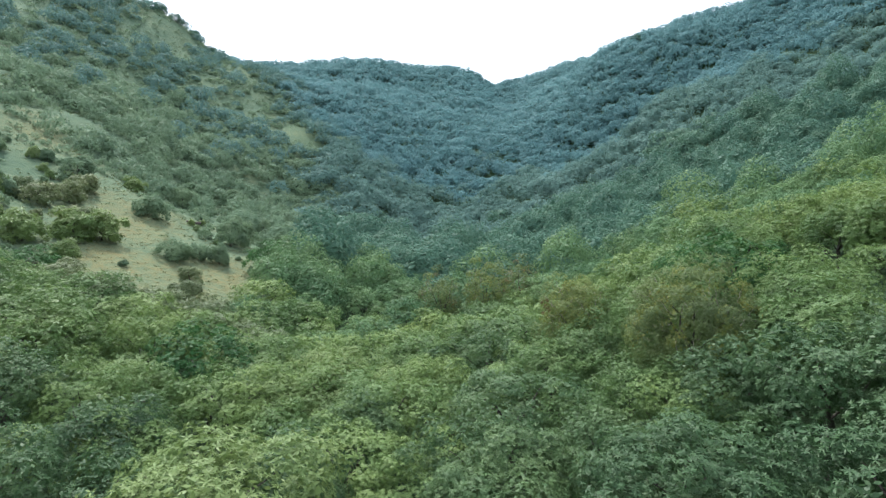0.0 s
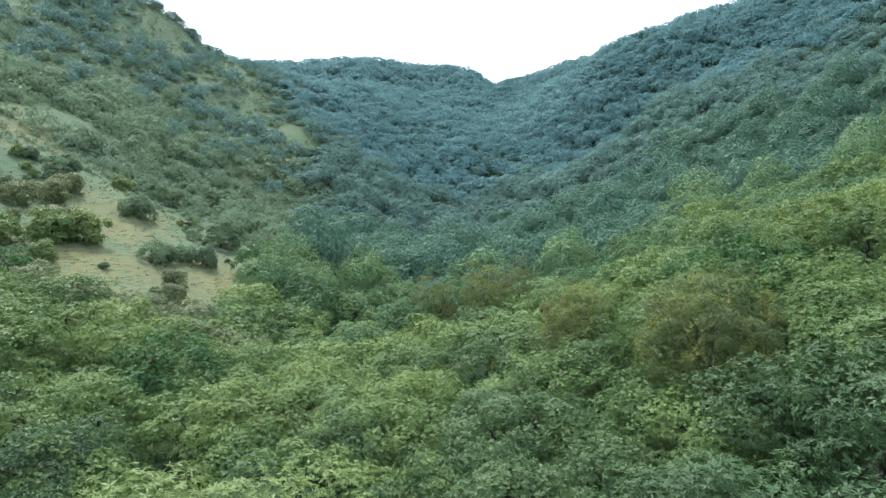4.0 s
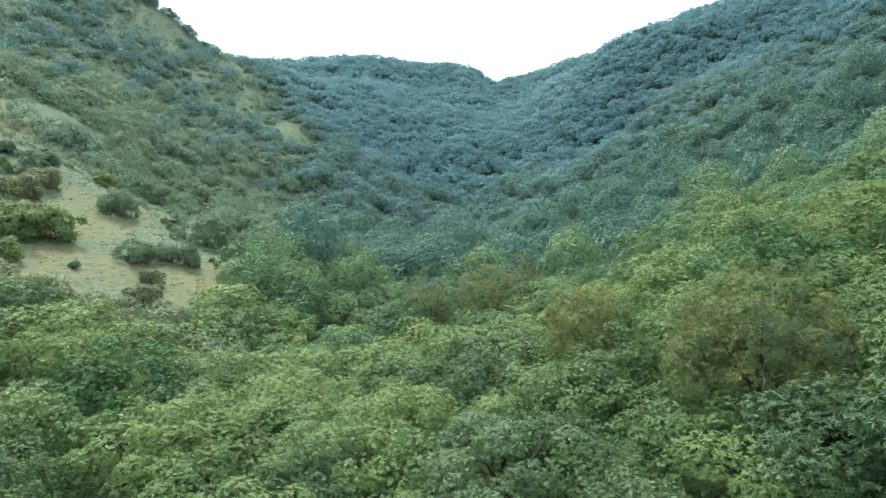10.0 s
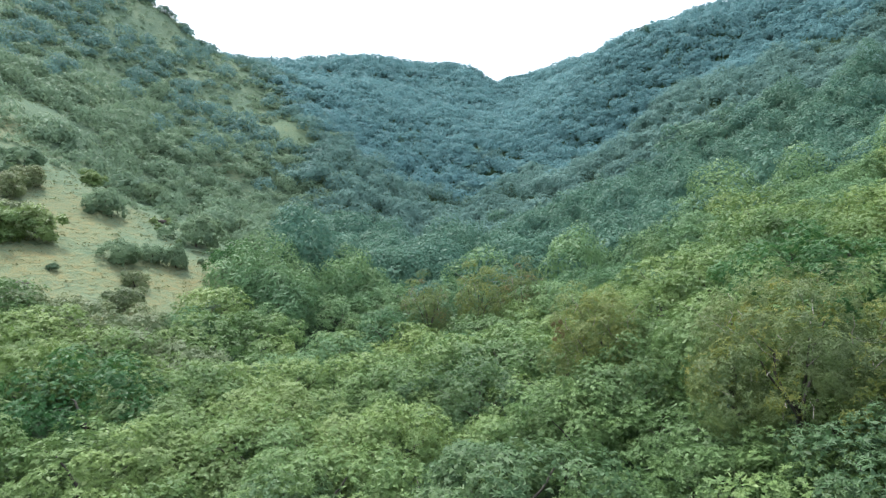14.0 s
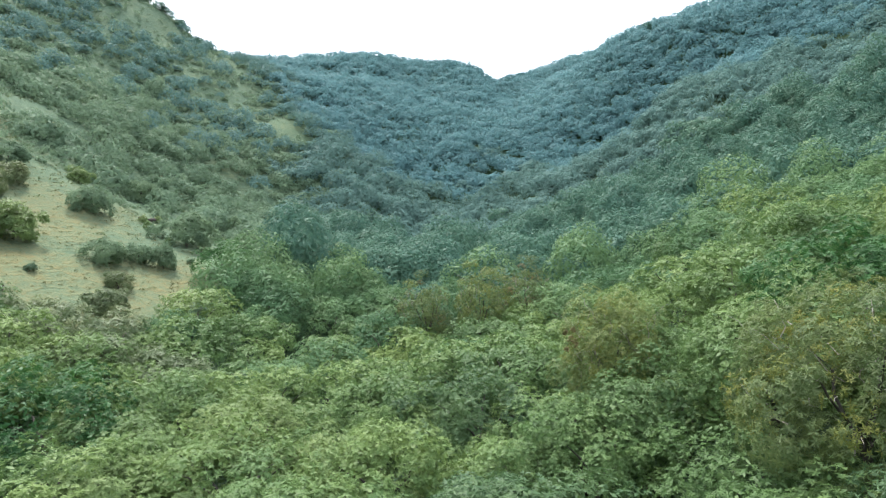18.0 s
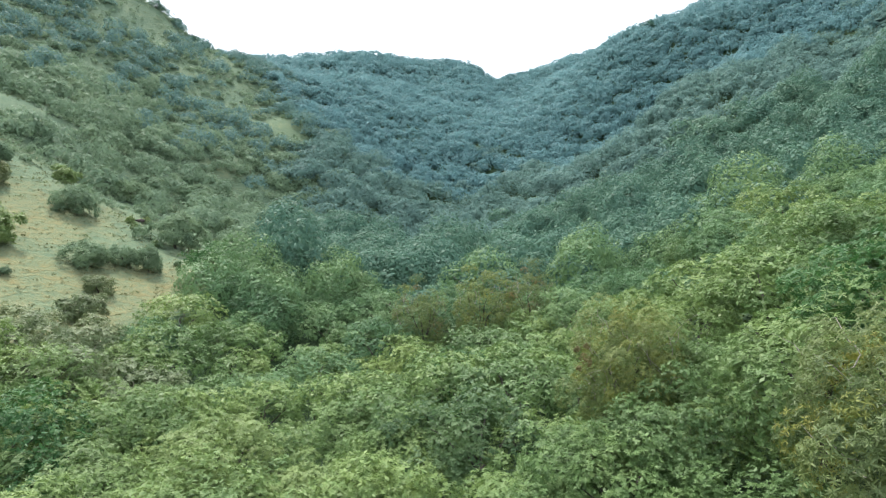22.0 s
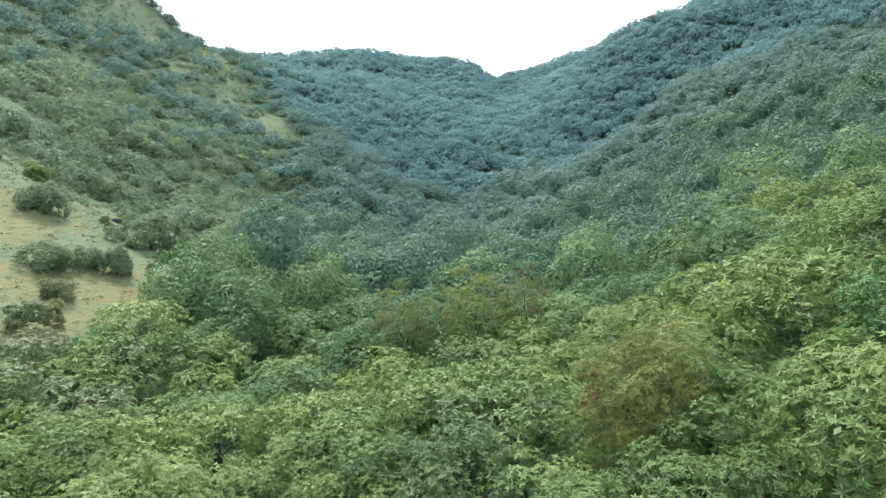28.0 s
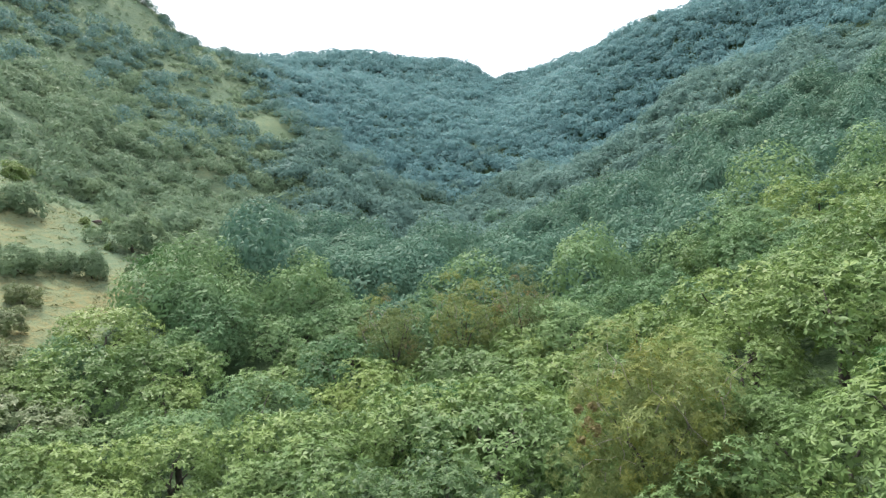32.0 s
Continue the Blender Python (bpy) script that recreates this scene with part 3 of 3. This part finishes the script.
# ---- distant woods ----
def far_tree(seed, leaves, rx, rz, size, inner=40, seat=0.55, lumps=7, core=0.82, low=-0.25, loose=0.4):
    """A crown for the distance: rounded boughs set over a dome, leaf clumps over the outer face of each."""
    rng = np.random.RandomState(seed)
    C, R = [], []
    for k in range(lumps):
        h = 1 - (k + 0.5) / lumps * (1.0 - low)
        a = 2.399963 * k + rng.uniform(-0.5, 0.5) + seed
        w = math.sqrt(max(0, 1 - h * h))
        C.append(np.array([w * math.cos(a), w * math.sin(a), h]) * rng.uniform(0.52, 0.78))
        R.append(rng.uniform(0.34, 0.52))
    C, R = np.array(C), np.array(R)
    k = rng.choice(lumps, leaves * 4, p=R ** 2 / (R ** 2).sum())
    d = rng.normal(size=(leaves * 4, 3))
    d /= np.linalg.norm(d, axis=1, keepdims=True)
    P = C[k] + d * R[k][:, None] * (1 + 0.08 * rng.normal(size=(len(k), 1)))
    inside = (np.linalg.norm(P[:, None] - C[None], axis=2) < 0.88 * R[None]).any(1)
    keep = ~inside & (np.einsum("ij,ij->i", d, C[k] * 0.7 + np.array([0, 0, 0.35])) > -0.12)
    P, d = P[keep], d[keep]
    axes, lift = np.array([rx, rx, rz]), np.array([0, 0, rz * seat])
    # an outer coat of small leaf clumps over fewer large ones
    P = np.concatenate([P[:leaves], P[leaves:leaves + inner] * core])
    d = d[:leaves + inner]
    grow = np.where(np.arange(len(d)) < leaves, 1.0, 1.7)
    Q = frames_along(d + np.array([0, 0, 0.2]) + rng.normal(size=d.shape) * loose, rng) * (size * grow * rng.uniform(0.6, 1.3, len(d)))[:, None, None]
    V = np.array([(-0.9, 0.05, -0.16), (0.02, 0.4, 0.0), (1.0, 0.0, -0.2), (0.0, -0.4, 0.02)])
    F = np.array([(0, 3, 1), (3, 2, 1)])
    V, F = stamp(V, F, np.concatenate([Q, (P * axes + lift)[:, :, None]], 2))
    return V, F


def hidden(X, Y):
    """Whether a tree stands behind a crest, out of sight from the whole flight."""
    shut = np.ones(len(X), bool)
    for ex, ey, ez in ((0, 0, 10.0), (1.2, 10, 10.0), (2.6, 19.5, 10.0)):
        top = (ground(X, Y) + 5.5 - ez) / np.hypot(X - ex, Y - ey)
        high = np.full(len(X), -9.0)
        for f in np.linspace(0.3, 0.97, 36):
            x, y = ex + f * (X - ex), ey + f * (Y - ey)
            high = np.maximum(high, (ground(x, y) + 1.0 - ez) / (f * np.hypot(X - ex, Y - ey)))
        shut &= top < high
    return shut


def woods(name, label, category, X, Y, S, models, material, rng, tilt=0.9):
    Z = ground(X, Y)
    which = rng.randint(0, len(models), len(X))
    turn = rng.uniform(0, 6.28, len(X))
    Vs, Fs, at = [], [], 0
    for k, (V, F) in enumerate(models):
        i = which == k
        c, s = np.cos(turn[i]) * S[i], np.sin(turn[i]) * S[i]
        o = 0 * c
        M = np.stack([np.stack([c, -s, o, X[i]], 1), np.stack([s, c, o, Y[i]], 1), np.stack([o, o, S[i] * rng.uniform(0.8, 1.3, len(c)), Z[i]], 1)], 1)
        V2, F2 = stamp(V, F, M)
        Vs.append(V2), Fs.append(F2 + at)
        at += len(V2)
    me = raw_mesh(name, np.concatenate(Vs), np.concatenate(Fs), material)
    return tagged(new(name, me), label, category, kind="stuff")


mid_kind = [far_tree(200 + k, 1050, 2.6, 2.8, 0.175, 240, 0.75, 12, loose=0.2) for k in range(5)]
fine_kind = [far_tree(210 + k, 1700, 2.6, 2.8, 0.135, 300, 0.75, 12, loose=0.22) for k in range(5)]
far_kind = [far_tree(220 + k, 300, 2.9, 2.0, 0.29, 80, 0.6, 11, loose=0.1) for k in range(5)]
farther_kind = [far_tree(230 + k, 170, 3.1, 2.0, 0.37, 55, 0.6, 11, loose=0.08) for k in range(5)]
shrub_kind = [far_tree(240 + k, 60, 1.25, 1.0, 0.25, 20, 0.35, 5, loose=0.25) for k in range(5)]
slope_kind = [far_tree(260 + k, 190, 2.4, 1.8, 0.25, 60, 0.5, 10, loose=0.12) for k in range(5)]
tuft_kind = [far_tree(250 + k, 18, 0.5, 0.16, 0.12, 0, 0.2) for k in range(4)]


def blend(Y, at, width, rng):
    """Splits trees at a line that is frayed, not sharp."""
    return Y + rng.normal(size=len(Y)) * width * 0.45 < at


X, Y, rng = scatter(-75, 120, 57.5, 112, 3.8, 11, 0.5)
i = in_view(X, Y) & (grassy(X, Y) < 0.2)
X, Y = X[i], Y[i]
size = rng.uniform(0.55, 1.3, len(X))
# leaf colour changes by distance; LEAF_MID holds the first painted haze
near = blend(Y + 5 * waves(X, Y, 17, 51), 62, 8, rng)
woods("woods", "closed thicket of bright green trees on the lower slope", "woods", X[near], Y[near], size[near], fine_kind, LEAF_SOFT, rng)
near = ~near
woods("woods", "closed forest of lightly hazed green trees on the slope", "woods", X[near], Y[near], size[near], mid_kind, LEAF_MID, rng)
X, Y, rng = scatter(-220, 230, 112, 322, 3.25, 12, 0.5)
# trees stand closer, seen from above, where the slope is steep
X2, Y2, rng = scatter(-220, 230, 112, 322, 3.3, 22, 0.5)
steep = np.hypot(ground(X2 + 1, Y2) - ground(X2 - 1, Y2), ground(X2, Y2 + 1) - ground(X2, Y2 - 1)) / 2
i = steep > rng.uniform(0.65, 1.1, len(X2))
X, Y = np.concatenate([X, X2[i]]), np.concatenate([Y, Y2[i]])
i = in_view(X, Y, 8) & (grassy(X, Y) < rng.uniform(0.15, 0.75, len(X))) & ~hidden(X, Y)
X, Y = X[i], Y[i]
size = rng.uniform(0.7, 1.25, len(X))
side = step(15, 35, X)
# bands of painted haze by distance; on the right they change at the spur
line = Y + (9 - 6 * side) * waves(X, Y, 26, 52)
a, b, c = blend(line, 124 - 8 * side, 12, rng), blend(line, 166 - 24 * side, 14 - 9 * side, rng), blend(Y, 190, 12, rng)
woods("woods", "closed forest of lightly hazed green trees on the slope", "woods", X[a], Y[a], size[a], far_kind, LEAF_MID, rng)
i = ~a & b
woods("woods", "closed forest of haze-tinted green trees farther up the slope", "woods", X[i], Y[i], size[i], far_kind, LEAF_HAZED, rng)
# the farthest trees carry the strongest painted haze
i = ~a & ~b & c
woods("distant_woods", "dense forest tinted blue-green with haze in the head of the valley", "woods", X[i], Y[i], size[i], far_kind, LEAF_FAR, rng)
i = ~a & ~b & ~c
woods("distant_woods", "dense forest tinted blue-green with haze up to the skyline", "woods", X[i], Y[i], size[i], farther_kind, LEAF_FAR, rng)
X, Y, rng = scatter(-45, 45, -60, 12, 4.4, 14)
i = ~in_view(X, Y)
woods("woods", "thicket of green trees on the valley floor", "woods", X[i], Y[i], rng.uniform(0.75, 1.2, i.sum()), mid_kind, LEAF_SHADY, rng)

# shrubs on the grassy slope
shrub_models = []
for k in range(5):
    rx = (1.3, 1.0, 1.5, 1.1, 1.25)[k]
    leaves = (LEAF_SHRUB, LEAF_SHRUB, LEAF_SHRUB, LEAF_BRIGHT, LEAF_OLIVE)[k]
    me = crown_mesh("crown", 400 + k, leaves, PLAIN, 6, 22, 32, rx * 0.92, 0.95, 0.72, 0.15, 0.3, lump=(0.26, 0.5), droop=-0.8, reach=(0.5, 1.3))
    text = ("rounded haze-paled green shrub on dry grass", "small haze-paled green shrub on the grassy slope", "broad dark green shrub on the grassy slope", "low yellow-green shrub among grass", "olive shrub on the grassy slope")[k]
    shrub_models.append(tree_model("shrub", text, "shrub", 420 + k, [("crown", me, "")], BARK, 1.7, rx, limbs=2, trunk_r=0.05, group="shrubs on the grassy slope"))
MODELS += shrub_models
SLOPE_SHRUBS = [(0, -35.0, 72.2, 1.6, 1.0), (2, -26.9, 75.8, 2.3, 1.0), (0, -39.7, 91.5, 1.72, 0.95), (1, -43.7, 93.0, 1.19, 1.14), (3, -42.1, 81.7, 1.05, 1.28), (0, -27.3, 61.4, 1.11, 1.36), (0, -26.0, 64.0, 1.02, 1.02), (1, -24.2, 64.9, 1.33, 0.79), (4, -24.4, 57.5, 0.73, 1.86), (3, -33.8, 59.2, 1.52, 1.28), (4, -37.0, 61.0, 1.2, 1.14), (4, -41.5, 66.8, 1.49, 1.02), (2, -45.8, 75.2, 1.35, 1.28), (2, -38.7, 109.4, 1.88, 1.26), (2, -27.9, 93.3, 1.7, 0.81), (1, -29.3, 54.8, 0.32, 1.22), (1, -23.7, 69.2, 0.27, 1.36), (3, -33.1, 78.6, 0.39, 2.13), (3, -33.0, 81.9, 0.4, 1.85), (2, -21.3, 77.3, 1.79, 0.85), (2, -17.7, 72.4, 1.65, 1.28), (4, -42.0, 62.3, 1.23, 1.28), (3, -36.3, 51.7, 1.43, 1.39), (3, -34.9, 56.6, 1.5, 1.39), (4, -42.4, 70.9, 1.19, 1.22), (2, -41.2, 97.4, 1.96, 1.14), (3, -32.7, 51.7, 0.88, 1.22), (4, -22.7, 53.0, 0.95, 1.92), (4, -44.7, 64.2, 1.13, 0.97)]
for k, x, y, size, wide in SLOPE_SHRUBS:
    place(shrub_models[k], x, y, size * (1.1 if wide > 1.2 else 1.0), 53 * x, wide=min(wide, 1.2))

X, Y, rng = scatter(-200, -10, 40, 240, 2.2, 13, 0.75)
c = cover(X, Y) + rng.normal(size=len(X)) * 0.22
i = in_view(X, Y, 8) & ~hidden(X, Y) & (grassy(X, Y) >= 0.15) & (c > -0.42)
X, Y, c = X[i], Y[i], c[i]
size = np.clip(0.32 + 0.45 * (c + 0.42), 0.3, 1.0) * rng.uniform(0.6, 1.5, len(X))
free = np.array([all(math.hypot(x - q[1], y - q[2]) > 2.2 for q in SLOPE_SHRUBS) for x, y in zip(X, Y)])
single = free & (Y < 78) & (size > 0.42)
for x, y, q in zip(X[single], Y[single], size[single]):
    place(shrub_models[rng.randint(5)], x, y, 0.9 * q, rng.uniform(0, 360))
i = free & ~single
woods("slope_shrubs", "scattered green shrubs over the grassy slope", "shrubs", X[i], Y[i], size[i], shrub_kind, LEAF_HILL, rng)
X, Y, rng = scatter(-190, -20, 88, 235, 3.3, 16, 0.6)
i = in_view(X, Y, 8) & ~hidden(X, Y) & (grassy(X, Y) >= 0.15) & (cover(X, Y) + rng.normal(size=len(X)) * 0.25 > 0.36 - 0.3 * (1 - step(120, 170, Y)))
X, Y = X[i], Y[i]
size = rng.uniform(0.5, 1.25, len(X))
# farther trees take the bluer painted haze
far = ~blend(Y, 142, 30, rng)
woods("slope_trees", "small haze-tinted green trees in groups up the grassy slope", "trees", X[far], Y[far], size[far], slope_kind, LEAF_HAZED, rng)
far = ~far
woods("slope_trees", "small haze-paled green trees in groups on the grassy slope", "trees", X[far], Y[far], size[far], slope_kind, LEAF_HILL, rng)
X, Y, rng = scatter(-190, -12, 42, 230, 1.7, 15)
i = in_view(X, Y, 6) & ~hidden(X, Y) & (grassy(X, Y) >= 0.2) & (rng.uniform(0, 1, len(X)) > 0.35 + 0.55 * openness(X, Y))
woods("grass_tufts", "tufts of rough green and drying grass on the slope", "grass", X[i], Y[i], rng.uniform(0.5, 1.5, i.sum()), tuft_kind, LEAF_OLIVE, rng)
X, Y, rng = scatter(-60, -16, 44, 100, 0.95, 17)
i = in_view(X, Y, 6) & (grassy(X, Y) >= 0.3) & (openness(X, Y) > 0.3) & (rng.uniform(0, 1, len(X)) > 0.3)
woods("grass_tufts", "low straw-coloured grass tufts on the bare patch", "grass", X[i], Y[i], rng.uniform(0.35, 0.8, i.sum()), tuft_kind, STRAW, rng)


# ---- trees on the skyline ----
crest_models = [thicket_tree(90 + k, False, 1.7, 3.6, LEAF_MID, "small tree standing out on the skyline") for k in range(2)]
for m in crest_models:
    m["group"] = "trees along the crest"
MODELS += crest_models
CREST_TREES = [(-95.5, 203.0, 1.24), (-89.8, 202.0, 1.1), (-88.4, 203.0, 0.86), (-84.4, 204.0, 0.98), (-79.6, 205.0, 0.98), (-74.6, 205.0, 0.85), (-71.9, 205.0, 0.72), (-67.4, 208.0, 0.67), (-83.7, 292.0, 0.84), (-55.7, 283.0, 1.28), (-37.7, 278.0, 1.17), (-24.5, 277.0, 0.77), (-13.0, 282.0, 0.94), (1.6, 281.0, 0.94), (63.9, 197.0, 1.38), (67.6, 196.0, 0.81), (77.1, 192.0, 0.8), (68.3, 283.0, 0.81), (46.6, 281.0, 0.79), (37.3, 291.0, 0.73)]
for k, (x, y, size) in enumerate(CREST_TREES):
    place(crest_models[k % 2], x, y, size, 80 * k, dz=-1.1 * size, wide=1.15)


# ---- boulders ----
def boulder(seed, x, y, size):
    rng = np.random.RandomState(seed)
    bm = bmesh.new()
    bmesh.ops.create_icosphere(bm, subdivisions=2, radius=1.0)
    B = np.array([v.co for v in bm.verts])
    F = np.array([[v.index for v in f.verts] for f in bm.faces])
    bm.free()
    for _ in range(5):
        d = rng.normal(size=3)
        d /= np.linalg.norm(d)
        over = np.maximum(0, B @ d - rng.uniform(0.55, 0.8))
        B = B - over[:, None] * d
    B = B * np.array([1.0, rng.uniform(0.6, 0.9), rng.uniform(0.45, 0.65)]) * size + rng.normal(size=B.shape) * 0.02 * size
    ob = new("boulder", raw_mesh("boulder", B, F, ROCK))
    ob.matrix_basis = pose(x, y, height(x, y) + 0.15 * size, 0, 0, rng.uniform(0, 360))
    return tagged(ob, "dark weathered basalt boulder half sunk in grass", "boulder", "boulders on the slope")


BOULDERS = [(-33.2, 48.2, 0.83), (-31.1, 46.5, 0.9), (-30.2, 47.5, 0.64), (-28.8, 50.5, 0.77), (-34.3, 46.8, 0.82), (-29.4, 48.4, 0.43), (-33.7, 79.5, 0.57), (-33.3, 81.1, 0.61), (-32.1, 45.1, 0.57)]
for k, (x, y, q) in enumerate(BOULDERS):
    boulder(600 + k, x, y, q)

for model in MODELS:
    for o in list(model.children_recursive) + [model]:
        bpy.data.objects.remove(o)
